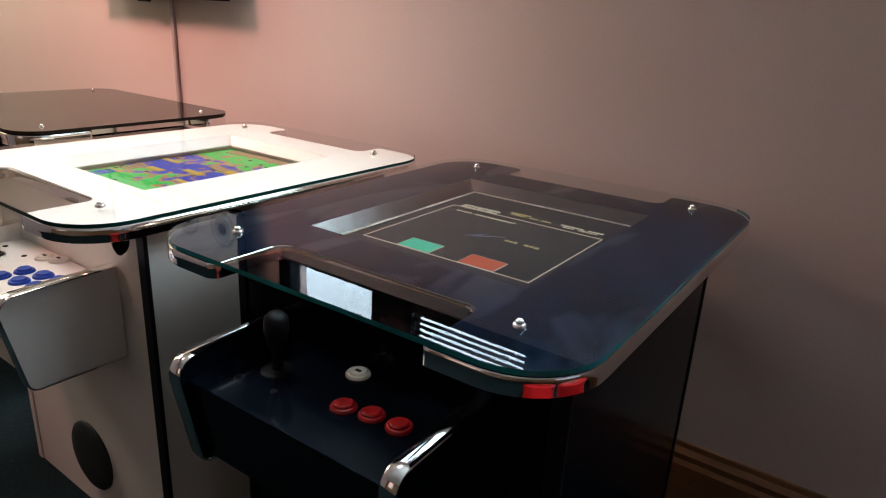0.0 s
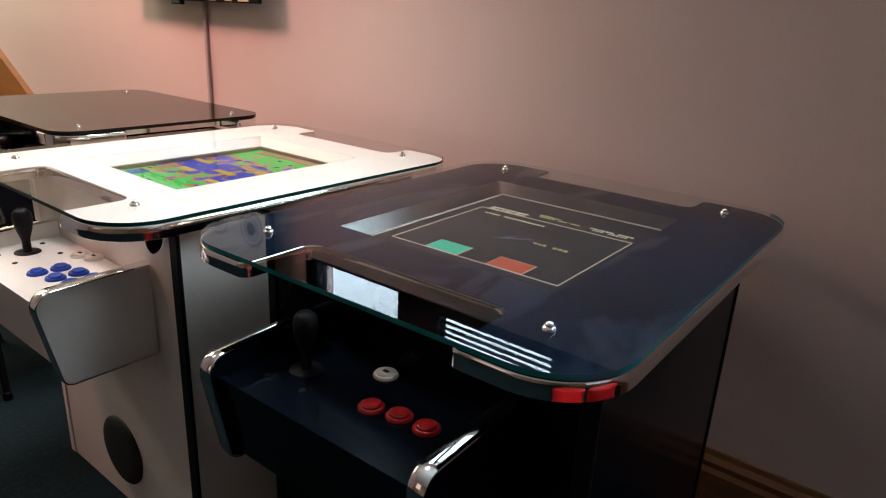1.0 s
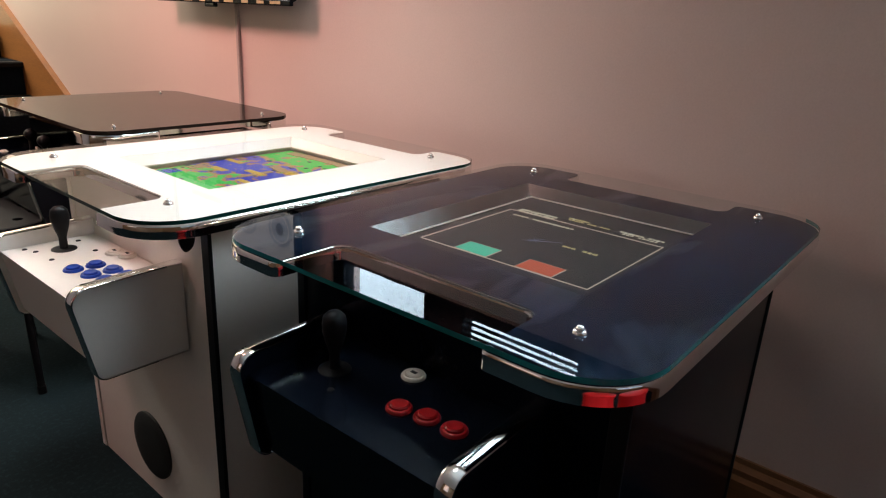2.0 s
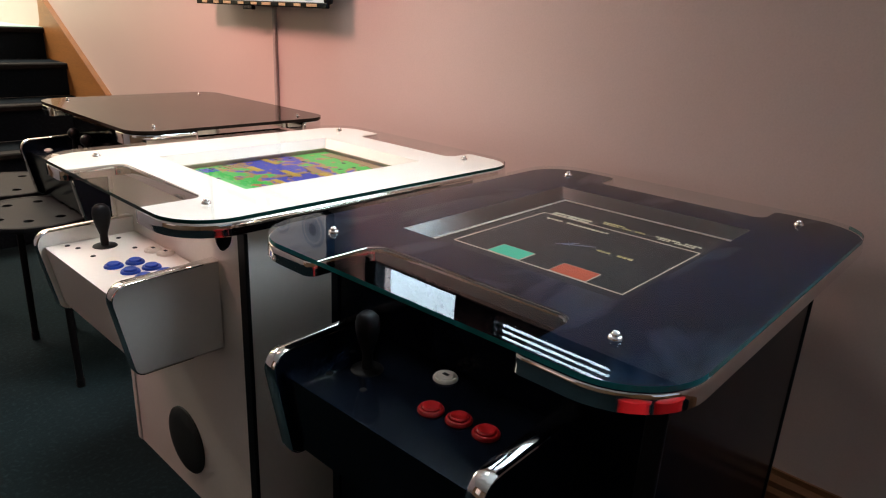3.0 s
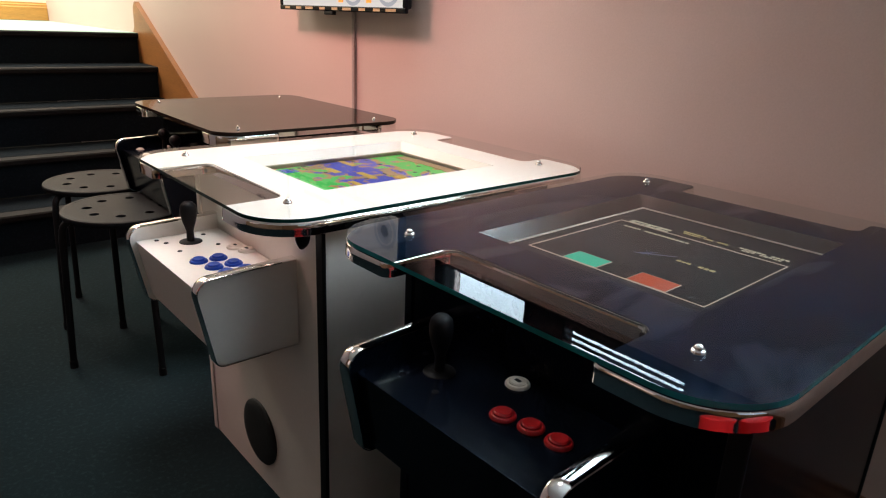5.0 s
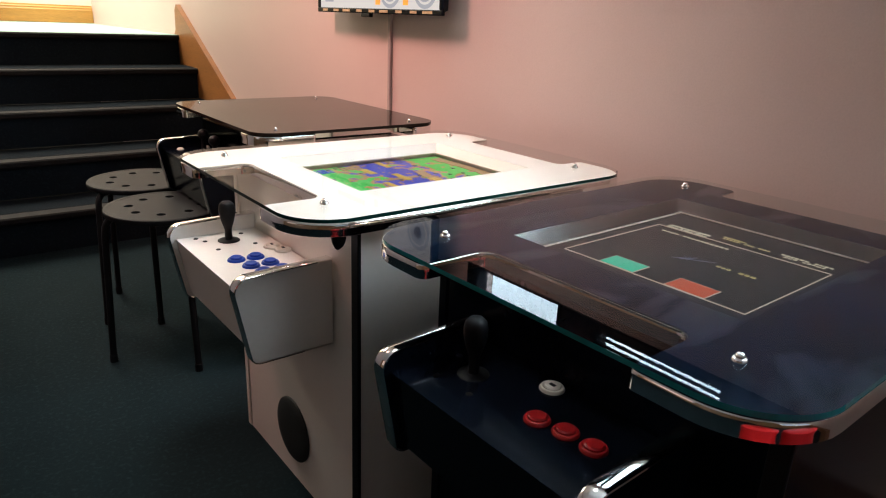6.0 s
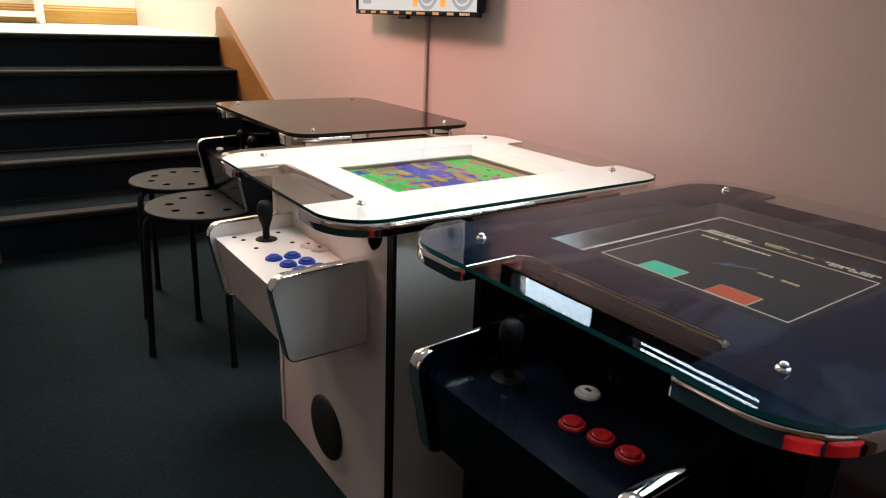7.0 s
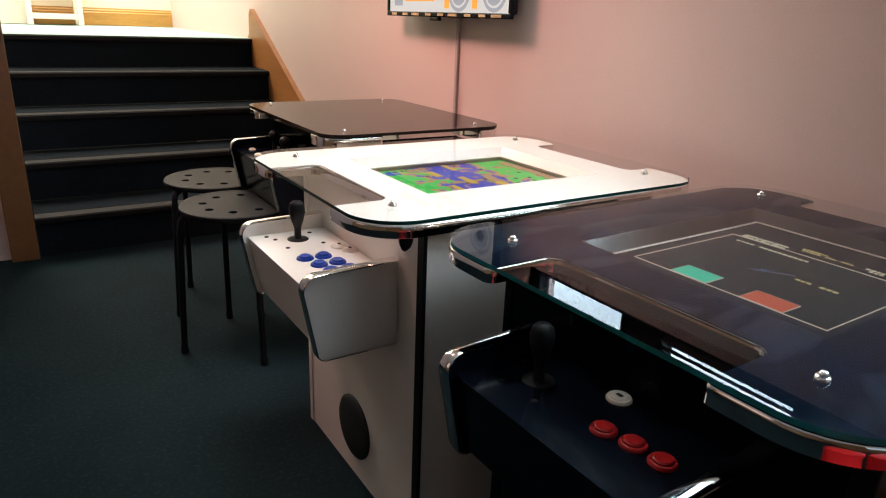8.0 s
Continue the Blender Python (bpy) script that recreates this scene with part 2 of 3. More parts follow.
def rounded(corners, radii, n=10):
    """A polygon with rounded corners; one radius for each corner."""
    out = []
    for i, (p, r) in enumerate(zip(corners, radii)):
        p, a, b = Vector(p), Vector(corners[i - 1]), Vector(corners[(i + 1) % len(corners)])
        if r <= 0:
            out.append(tuple(p))
            continue
        u, v = (a - p).normalized(), (b - p).normalized()
        half = u.angle(v) / 2
        d = r / math.tan(half)
        centre = p + (u + v).normalized() * (r / math.sin(half))
        s, e = p + u * d - centre, p + v * d - centre
        ang = s.angle_signed(e)
        for k in range(n + 1):
            c, w = math.cos(-ang * k / n), math.sin(-ang * k / n)
            out.append((centre.x + c * s.x - w * s.y, centre.y + w * s.x + c * s.y))
    return out


def strip(loop, z0, z1, out, closed=True, lip=0.003):
    """A rounded band that follows an outline, standing a little proud of it."""
    own = bmesh.new()
    n = len(loop)
    rings = []
    for i, p in enumerate(loop):
        a, b = Vector(loop[i - 1]), Vector(loop[(i + 1) % n])
        d = (b - a).normalized()
        nrm = Vector((d.y, -d.x)) * out
        p = Vector(p)
        prof = [(-0.001, z1), (lip * 0.45, z1 - 0.0002), (lip * 0.7, z1 - 0.001), (lip * 0.95, z1 - 0.003), (lip * 1.03, (z0 + z1) / 2), (lip * 1.05, z0 + 0.004), (lip * 1.1, z0 + 0.0012), (lip * 0.6, z0 + 0.0002), (-0.001, z0)]
        rings.append([own.verts.new((*(p + nrm * q), z)) for q, z in prof])
    for i in range(n if closed else n - 1):
        r, s = rings[i], rings[(i + 1) % n]
        for k in range(len(r)):
            own.faces.new((r[k], s[k], s[(k + 1) % len(r)], r[(k + 1) % len(r)]))
    return own


def lathe(profile, n=24, m=None, bm=None):
    own = bm or bmesh.new()
    rings = []
    for r, z in profile:
        if r < 1e-5:
            rings.append([own.verts.new((0, 0, z))])
        else:
            rings.append([own.verts.new((r * math.cos(2 * math.pi * k / n), r * math.sin(2 * math.pi * k / n), z)) for k in range(n)])
    for a, b in zip(rings, rings[1:]):
        for k in range(n):
            quad = [a[k % len(a)], a[(k + 1) % len(a)], b[(k + 1) % len(b)], b[k % len(b)]]
            quad = list(dict.fromkeys(quad))
            if len(quad) > 2:
                own.faces.new(quad)
    if m is not None:
        bmesh.ops.transform(own, matrix=m, verts=[v for r in rings for v in r])
    return own


def tube(path, radius, n=10):
    own = bmesh.new()
    pts = [Vector(p) for p in path]
    rings = []
    for i, p in enumerate(pts):
        d = (pts[min(i + 1, len(pts) - 1)] - pts[max(i - 1, 0)]).normalized()
        u = d.orthogonal().normalized() if not rings else (last - d * last.dot(d)).normalized()
        last = u
        v = d.cross(u)
        rings.append([own.verts.new(p + radius * (math.cos(2 * math.pi * k / n) * u + math.sin(2 * math.pi * k / n) * v)) for k in range(n)])
    for a, b in zip(rings, rings[1:]):
        for k in range(n):
            own.faces.new((a[k], a[(k + 1) % n], b[(k + 1) % n], b[k]))
    own.faces.new(rings[0])
    own.faces.new(rings[-1])
    return own


# ---- the room ----
WX = 0.27            # face of the long wall
STAIR_Y, TREAD, RISER = 2.566, 0.2954, 0.1675
TOP = 5 * RISER
LAND_Y = STAIR_Y + 4 * TREAD


def structure(name, bm, material, label, category):
    return tagged(part(name, bm, material), label, category, "", "structure")


structure("floor", box(-4.1, WX + 0.1, -3.1, STAIR_Y + 0.3, -0.1, 0), M_CARPET, "dark green speckled carpet floor", "floor")
W2 = (-0.9, 1.05, 1.135, 2.1)     # window opening in the long wall: y, y, z, z
wbm = box(WX, WX + 0.12, -3.1, W2[0], -0.1, 4.0)
box(WX, WX + 0.12, W2[1], 6.3, -0.1, 4.0, bm=wbm)
box(WX, WX + 0.12, W2[0], W2[1], -0.1, W2[2], bm=wbm)
box(WX, WX + 0.12, W2[0], W2[1], W2[3], 4.0, bm=wbm)
bmesh.ops.remove_doubles(wbm, verts=wbm.verts[:], dist=0.0001)
structure("wall_east", wbm, M_WALL, "beige painted plaster wall, tinted for pink light, with a three-part window", "wall")
sbm = box(-4.1, -1.4, -3.2, -3.1, -0.1, 2.6)
box(0.2, WX, -3.2, -3.1, -0.1, 2.6, bm=sbm)
box(-1.4, 0.2, -3.2, -3.1, -0.1, 0.95, bm=sbm)
box(-1.4, 0.2, -3.2, -3.1, 2.25, 2.6, bm=sbm)
structure("wall_south", sbm, M_BOUNCE, "unseen brown wall with a wide window opening", "wall")
wbm = box(-4.2, -4.1, -3.2, 0.6, -0.1, 2.6)
box(-4.2, -4.1, 1.8, 3.0, -0.1, 2.6, bm=wbm)
box(-4.2, -4.1, 0.6, 1.8, -0.1, 0.9, bm=wbm)
box(-4.2, -4.1, 0.6, 1.8, 2.3, 2.6, bm=wbm)
structure("wall_west", wbm, M_BOUNCE, "unseen brown wall with a window opening", "wall")
nbm = box(-4.1, -1.147, STAIR_Y + 0.03, STAIR_Y + 0.13, -0.1, 2.6)
box(-1.147, WX, STAIR_Y + 0.35, STAIR_Y + 0.45, 2.5, 3.6, bm=nbm)
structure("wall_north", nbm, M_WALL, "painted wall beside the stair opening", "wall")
structure("ceiling", box(-4.1, WX, -3.1, STAIR_Y + 0.45, 2.5, 2.6), M_CEIL, "plain white ceiling", "ceiling")
structure("landing_floor", box(-4.1, WX, LAND_Y + 0.08, 6.3, TOP - 0.15, TOP - 0.003), M_PALE, "pale carpet on the bright upper landing", "floor")
structure("landing_wall_north", box(-4.1, WX, 6.2, 6.3, TOP, 3.6), M_CREAM, "bright cream wall of the upper room", "wall")
structure("landing_wall_west", box(-4.2, -4.1, STAIR_Y + 0.5, 6.3, TOP - 0.15, 3.6), M_CREAM, "cream side wall of the upper room", "wall")
structure("landing_ceiling", box(-4.1, WX, STAIR_Y + 0.45, 6.3, 3.5, 3.6), M_CEIL, "white ceiling of the upper room", "ceiling")
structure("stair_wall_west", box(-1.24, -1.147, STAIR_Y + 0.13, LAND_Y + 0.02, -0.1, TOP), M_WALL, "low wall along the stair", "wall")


def moulded_skirting(length, height=0.165, depth=0.02):
    prof = [(0, 0), (-depth, 0), (-depth, height * 0.72), (-depth * 0.7, height * 0.78), (-depth * 0.75, height * 0.86), (-depth * 0.35, height * 0.93), (-depth * 0.3, height), (0, height)]
    return prism([(x, 0, z) for x, z in prof], (0, length, 0))


sk = structure("baseboard", moulded_skirting(STAIR_Y + 3.0), M_SKIRT, "brown stained wooden skirting board along the wall", "skirting board")
sk.matrix_world = pose(WX - 0.0005, -3.08, 0)
sk = structure("baseboard_landing", moulded_skirting(4.3, 0.14), M_GOLDWOOD, "wooden skirting board on the landing wall, coloured golden for strong light", "skirting board")
sk.matrix_world = pose(WX - 0.002, 6.1995, TOP, 0, 0, 90)

# stairs
stairs = thing("stairs", "five carpeted steps with brown nosings up to the landing", "stairs", kind="structure")
for k in range(5):
    y, z = STAIR_Y + k * TREAD, (k + 1) * RISER
    bm = box(-1.045, 0.2405, y + 0.02, y + TREAD + 0.025, z - RISER if k else 0.0, z - 0.004)
    step = part("step", bm, M_STAIR, stairs)
    nose = [(-1.045, y + 0.075, z), (-1.045, y + 0.006, z), (-1.045, y, z - 0.006), (-1.045, y, z - 0.022), (-1.045, y + 0.006, z - 0.03), (-1.045, y + 0.022, z - 0.03), (-1.045, y + 0.022, z - 0.002), (-1.045, y + 0.075, z - 0.002)]
    part("nosing", prism(nose, (1.2855, 0, 0)), M_NOSE, step, "brown step edge")
    part("tread_cover", box(-1.045, 0.2405, y + (0.014 if k == 4 else 0.076), y + TREAD, z - 0.004, z + 0.0012), M_PALE if k == 4 else M_STAIR, step)
slope = RISER / TREAD


def stringer(name, x0, x1, y0, y1, rise):
    z = lambda y: RISER + (y - STAIR_Y) * slope + rise
    pts = [(x0, y0, 0), (x0, y0, max(z(y0), 0.02)), (x0, y1 - 0.05, z(y1 - 0.05)), (x0, y1 - 0.03, z(y1 - 0.05) + 0.012), (x0, y1, z(y1 - 0.05) - 0.02), (x0, y1 + 0.01, TOP + 0.03), (x0, y1 + 0.04, TOP), (x0, y1 + 0.04, 0)]
    ob = structure(name, prism(pts, (x1 - x0, 0, 0)), M_WOOD, "orange stained wooden stair string board", "stair string")
    return ob


stringer("stair_trim", 0.2415, WX - 0.0005, 2.25, LAND_Y + 0.05, 0.16)
structure("stair_post", box(-1.146, -1.048, 2.55, 2.585, 0, 2.495, 0.004), M_POST, "brown wooden door post at the foot of the stairs, darkened for low light", "door post")

# ---- arcade tables ----
H = 0.696            # height of the glass top of a table
GLASS_T = 0.006
BOARD_T = 0.021


def rect(x0, x1, y0, y1):
    return [(x0, y0), (x1, y0), (x1, y1), (x0, y1)]


def notched(a, b, r, front, back, half, ri, ro):
    """The outline of the board: a rounded rectangle with a bay cut into both short ends."""
    c = [(-a, -b), (a, -b), (a, -half), (a - back, -half), (a - back, half), (a, half), (a, b), (-a, b), (-a, half), (-a + front, half), (-a + front, -half), (-a, -half)]
    return rounded(c, [r, r, ro, ri, ri, ro, r, r, ro, ri, ri, ro])


def bolt_part(parent, x, y, z, k=1.0):
    prof = [(r * 0.68 * k, q * 0.7 * k) for r, q in [(0, 0.0125), (0.004, 0.012), (0.0065, 0.0095), (0.007, 0.007), (0.0068, 0.0055), (0.0095, 0.005), (0.011, 0.003), (0.0112, 0.0), (0, 0)]]
    return part("dome_bolt", lathe(prof, 20, pose(x, y, z)), M_STEEL, parent, "domed steel bolt through the glass", True)


def push_button(parent, x, y, z, material, r=0.0165, cone=0.006):
    ring = part("push_button", lathe([(r, 0), (r, 0.0015), (r * 0.9, 0.004), (r * 0.76, 0.0045), (r * 0.74, 0.002), (0, 0.002)], 28, pose(x, y, z)), material, parent, "", True)
    part("plunger", lathe([(r * 0.7, 0.002), (r * 0.7, cone), (r * 0.6, cone + 0.0015), (r * 0.25, cone + 0.001), (0, cone + 0.0008)], 28, pose(x, y, z)), material, ring, "", True)
    return ring


def joystick(parent, x, y, z, bat=True):
    base = part("joystick", lathe([(0, 0.003), (0.0085, 0.003), (0.017, 0.0028), (0.0215, 0.0012), (0.022, 0)], 28, pose(x, y, z)), M_RUBBER, parent, "black joystick", True)
    part("shaft", lathe([(0.0075, 0.002), (0.007, 0.02), (0.0072, 0.03)], 14, pose(x, y, z)), M_RUBBER, base, "", True)
    if bat:
        prof = [(0.0073, 0.024), (0.0088, 0.03), (0.0125, 0.041), (0.0158, 0.056), (0.0162, 0.066), (0.0145, 0.075), (0.009, 0.081), (0, 0.083)]
    else:
        prof = [(0.006, 0.03)] + [(0.0165 * math.sin(a), 0.049 - 0.0165 * math.cos(a)) for a in (0.5, 0.9, 1.3, 1.7, 2.1, 2.5, 2.9)] + [(0, 0.0655)]
    part("handle", lathe(prof, 22, pose(x, y, z)), M_RUBBER, base, "", True)
    return base


def side_profile(front):
    """The outline of a control box's cheek, from the cabinet's front outwards."""
    return rounded([(front, 0.418), (front, 0.580), (front - 0.182, 0.575), (front - 0.152, 0.418)], [0, 0, 0.024, 0.016], 6)


def control_box(table, front, half, skin, z=0.548):
    """The box with the controls at a table's end, between two trimmed cheeks."""
    ctrl = part("control_box", prism([(front, -half, 0.43), (front, -half, z), (front - 0.166, -half, z), (front - 0.145, -half, 0.43)], (0, 2 * half, 0)), skin, table)
    prof = side_profile(front)
    for s in (-1, 1):
        y0 = s * half
        cheek = part("cheek", prism([(x, y0, q) for x, q in prof], (0, s * 0.017, 0)), skin, ctrl)
        # bright trim along the cheek's free edge
        bm = bmesh.new()
        edge = prof[1:] + prof[:1]
        rows = []
        for i, (x, q) in enumerate(edge):
            a, b = Vector(edge[max(i - 1, 0)]), Vector(edge[min(i + 1, len(edge) - 1)])
            d = (b - a).normalized()
            n = Vector((d.y, -d.x))
            if n.dot(Vector((x, q)) - Vector((front - 0.08, 0.5))) < 0:
                n = -n
            rows.append([bm.verts.new((x + n.x * o, y0 + s * w, q + n.y * o)) for o, w in ((0.0003, -0.0025), (0.002, -0.002), (0.0028, -0.0005), (0.0030, 0.0085), (0.0028, 0.0175), (0.002, 0.019), (0.0003, 0.0195))])
        for r, t in zip(rows, rows[1:]):
            for k in range(6):
                bm.faces.new((r[k], r[k + 1], t[k + 1], t[k]))
        part("cheek_trim", bm, M_CHROME, cheek, "chrome edge trim", True)
    return ctrl


def cabinet(table, a, b, skin, edge):
    """The body: two side panels with edge strips, front and back panels between them."""
    top = H - GLASS_T - BOARD_T
    for s in (-1, 1):
        side = part("side_panel", box(-a, a, s * b - 0.009, s * b + 0.009, 0.0, top, 0.0015), skin, table)
        for e in (-1, 1) if s < 0 else (1,):
            part("edge_strip", box(e * a - 0.0035, e * a + 0.0035, s * b - 0.0115, s * b + 0.0115, 0.0, top, 0.002), edge, side, "black edge strip")
    for e, nm in ((-1, "front_panel"), (1, "back_panel")):
        pn = part(nm, box(e * (a - 0.012) - 0.009, e * (a - 0.012) + 0.009, -b + 0.010, b - 0.010, 0.0, top), skin, table)
        if e < 0:
            x = -a + 0.012 - 0.009
            part("speaker_grille", lathe([(0.074, 0), (0.074, 0.004), (0.07, 0.007), (0.05, 0.009), (0, 0.010)], 40, pose(x, 0.01, 0.125) @ pose(0, 0, 0, 0, -90, 0)), M_GRILLE, pn, "round black speaker grille", True)
    return top


def arcade_table(m, label, skin, board_skin, edge, picture, buttons, coins, screws, opening, stick):
    table = thing("arcade_table", label, "arcade table", m, "arcade tables along the wall")
    A, B = 0.3895, 0.3130
    zb1 = H - GLASS_T - 0.0005
    zb0 = zb1 - BOARD_T
    top = part("glass_top", slab(rounded(rect(-A, A, -B, B), [0.09] * 4, 14), [], H - GLASS_T, H), [M_GLASS if skin is M_BLACK else M_GLASS_LOW, M_EDGE if skin is M_BLACK else M_EDGE_DARK, M_THROUGH], table, "clear glass sheet with a teal edge")
    # edge tint fitted to the camera's view: far edges are left clear
    for f in top.data.polygons:
        f.material_index = 0 if f.normal.z > 0.5 else 2 if f.normal.z < -0.5 or 0.5 * f.normal.x + 0.87 * f.normal.y > -0.12 else 1
    top.visible_shadow = False
    out = notched(A - 0.0015, B - 0.0015, 0.0885, 0.113, 0.068, 0.160, 0.022, 0.012)
    ox0, ox1, oy0, oy1 = opening
    board = part("tabletop", slab(out, [rect(ox0, ox1, oy0, oy1)], zb0, zb1), board_skin, table)
    part("edge_trim", strip(out, zb0 - 0.001, zb1 - 0.001, 1), M_CHROME, board, "chrome edge trim", True)
    # sloping frame down to the screen
    zs, g, gy = H - 0.027, 0.016, 0.020
    bm = bmesh.new()
    up = [bm.verts.new((x, y, zb1 - 0.0006)) for x, y in rect(ox0 + .0004, ox1 - .0004, oy0 + .0004, oy1 - .0004)]
    lo = [bm.verts.new((x, y, zs)) for x, y in rect(ox0 + g, ox1 - g, oy0 + g, oy1 - gy)]
    lo2 = [bm.verts.new((x, y, zs - 0.016)) for x, y in rect(ox0 + .0004, ox1 - .0004, oy0 + .0004, oy1 - .0004)]
    for i in range(4):
        j = (i + 1) % 4
        bm.faces.new((up[i], up[j], lo[j], lo[i]))
        bm.faces.new((lo[i], lo[j], lo2[j], lo2[i]))
    part("screen_frame", bm, M_BEZEL if skin is M_BLACK else skin, board)
    q = 0.0022
    for a in ((ox0 + g, ox1 - g, oy1 - gy - q, oy1 - gy), (ox1 - g - q, ox1 - g, oy0 + g, oy1 - gy - q)):
        part("screen_strip", box(*a, zs - 0.001, zs + 0.0012), M_BUTTON, board, "pale strip")
    gap = 0.0 if skin is M_BLACK else 0.006     # the white table's screen lies deeper
    zs -= gap
    sx0, sx1, sy0, sy1 = ox0 + g - 0.004, ox1 - g + 0.004, oy0 + g - 0.004, oy1 - gy + 0.004
    screen = part("screen", box(sx0, sx1, sy0, sy1, zs - 0.012, zs - 0.004), M_RUBBER, table)
    picture(screen, sx0 + 0.004, sx1 - 0.004, sy0 + 0.004, sy1 - 0.004, zs - 0.004)
    for x in (-0.3026, 0.3026):
        for y in (-0.22, 0.22):
            bolt_part(table, x, y, H)
    cabinet(table, 0.268, 0.262, skin, edge)
    ctrl = control_box(table, -0.268, 0.162, skin)
    joystick(ctrl, *stick, 0.548)
    for x, y, k in buttons:
        push_button(ctrl, x, y, 0.548, k)
    for x, y in coins:
        b = push_button(ctrl, x, y, 0.548, M_BUTTON, 0.0165, 0.005)
        part("printed_mark", box(x - 0.0025, x + 0.0025, y - 0.005, y + 0.004, 0.5535, 0.5546), M_RUBBER, b, "dark printed mark")
    for x, y in screws:
        part("screw_cap", lathe([(0, 0.0015), (0.004, 0.0012), (0.0048, 0)], 14, pose(x, y, 0.5481)), M_RUBBER, ctrl, "black screw cap")
    # catch that hangs under the near front corner
    part("catch", lathe([(0.013, -0.005), (0.016, 0), (0.013, 0.005), (0.006, 0.006), (0, 0.006)], 20, Matrix.Translation((-0.30, -0.262, zb0 - 0.016)) @ pose(0, 0, 0, 90, 0, 20) @ Matrix.Diagonal((1, 1.5, 1, 1))), M_RUBBER, table, "black plastic catch", True)
    return table


def flat(name, x0, x1, y0, y1, z, material, parent, label=""):
    return part(name, box(x0, x1, y0, y1, z - 0.0004, z + 0.0006), material, parent, label)


def menu_picture(screen, x0, x1, y0, y1, z):
    """A dark menu page: outlined panel, two coloured tiles and rows of small lettering."""
    flat("picture", x0, x1, y0, y1, z, M_SCREEN, screen, "dark lit menu page")
    z += 0.0012
    u0, u1, v0, v1 = -0.125, 0.120, -0.137, 0.150
    w = 0.0013
    for a in ((u0, u0 + w, v0, v1), (u1 - w, u1, v0, v1), (u0, u1, v0, v0 + w), (u0, u1, v1 - w, v1)):
        flat("outline", *a, z, M_LINE, screen)
    for y0, y1, mm, say in ((0.028, 0.084, M_GREEN, "green tile"), (-0.081, -0.024, M_ORANGE, "orange red tile")):
        t = flat("tile", -0.123, -0.084, y0, y1, z + 0.0004, mm, screen, say)
        for a in ((-0.124, -0.123, y0 - 0.001, y1 + 0.001), (-0.084, -0.083, y0 - 0.001, y1 + 0.001), (-0.123, -0.084, y0 - 0.001, y0), (-0.123, -0.084, y1, y1 + 0.001)):
            flat("tile_border", *a, z + 0.0004, M_LINE, t)
    rng = random.Random(5)

    def words(x, y0, y1, h, material, letter=0.0046, gaps=()):
        """Small lettering as bars of uneven width and height, from y0 down to y1."""
        y, k = y0, 0
        while y - letter > y1:
            wd = letter * rng.uniform(0.75, 1.1)
            if k not in gaps:
                top = h * rng.choice((0.5, 0.5, 0.36))
                flat("lettering", x - h * rng.choice((0.5, 0.5, 0.3)), x + top, y - wd, y, z, material, screen)
            y -= wd + letter * 0.42
            k += 1
    for k, (y, wd) in enumerate(((0.136, 0.021), (0.112, 0.005), (0.104, 0.017), (0.084, 0.022))):
        for q in (-1, 1):
            flat("logo_bar", 0.130 + q * 0.0055 - 0.0022, 0.130 + q * 0.0055 + 0.0022, y - wd, y, z, M_TEXT, screen, "pale plain title shape")
        flat("logo_bar", 0.1267, 0.1333, y - wd * 0.3, y, z, M_TEXT, screen, "pale plain title shape")
    words(0.095, 0.126, 0.096, 0.0048, M_TEXT, 0.0056)
    words(0.095, 0.086, 0.004, 0.0048, M_TEXT, 0.0062)
    words(0.152, 0.047, 0.006, 0.0045, M_GOLD, 0.0044)
    words(0.143, 0.043, -0.038, 0.0045, M_GOLD, 0.0044, (5, 9))
    words(0.146, -0.052, -0.133, 0.005, M_TEXT, 0.0052, (6,))
    words(0.137, -0.060, -0.133, 0.005, M_TEXT, 0.0052, (3, 9))
    words(0.007, -0.024, -0.046, 0.005, M_GOLD, 0.0054)
    words(0.007, -0.058, -0.083, 0.006, M_GOLD, 0.0064)
    bm = bmesh.new()
    for a, b in (((-0.016, 0.036), (0.019, -0.017)), ((-0.014, 0.024), (0.014, 0.012)), ((0.010, 0.030), (-0.012, 0.012)), ((0.012, 0.022), (-0.004, 0.016)), ((-0.010, 0.030), (0.006, 0.014))):
        a, b = Vector(a), Vector(b)
        n = (b - a).orthogonal().normalized() * 0.0009
        mid = (a + b) / 2
        for e in (a, b):
            prism([(*(mid + n), z), (*(mid - n), z), (*(e - n * 0.1), z), (*(e + n * 0.1), z)], (0, 0, 0.0005), bm)
    part("drawn_streak", bm, M_STREAK, screen, "blue spiky streak")


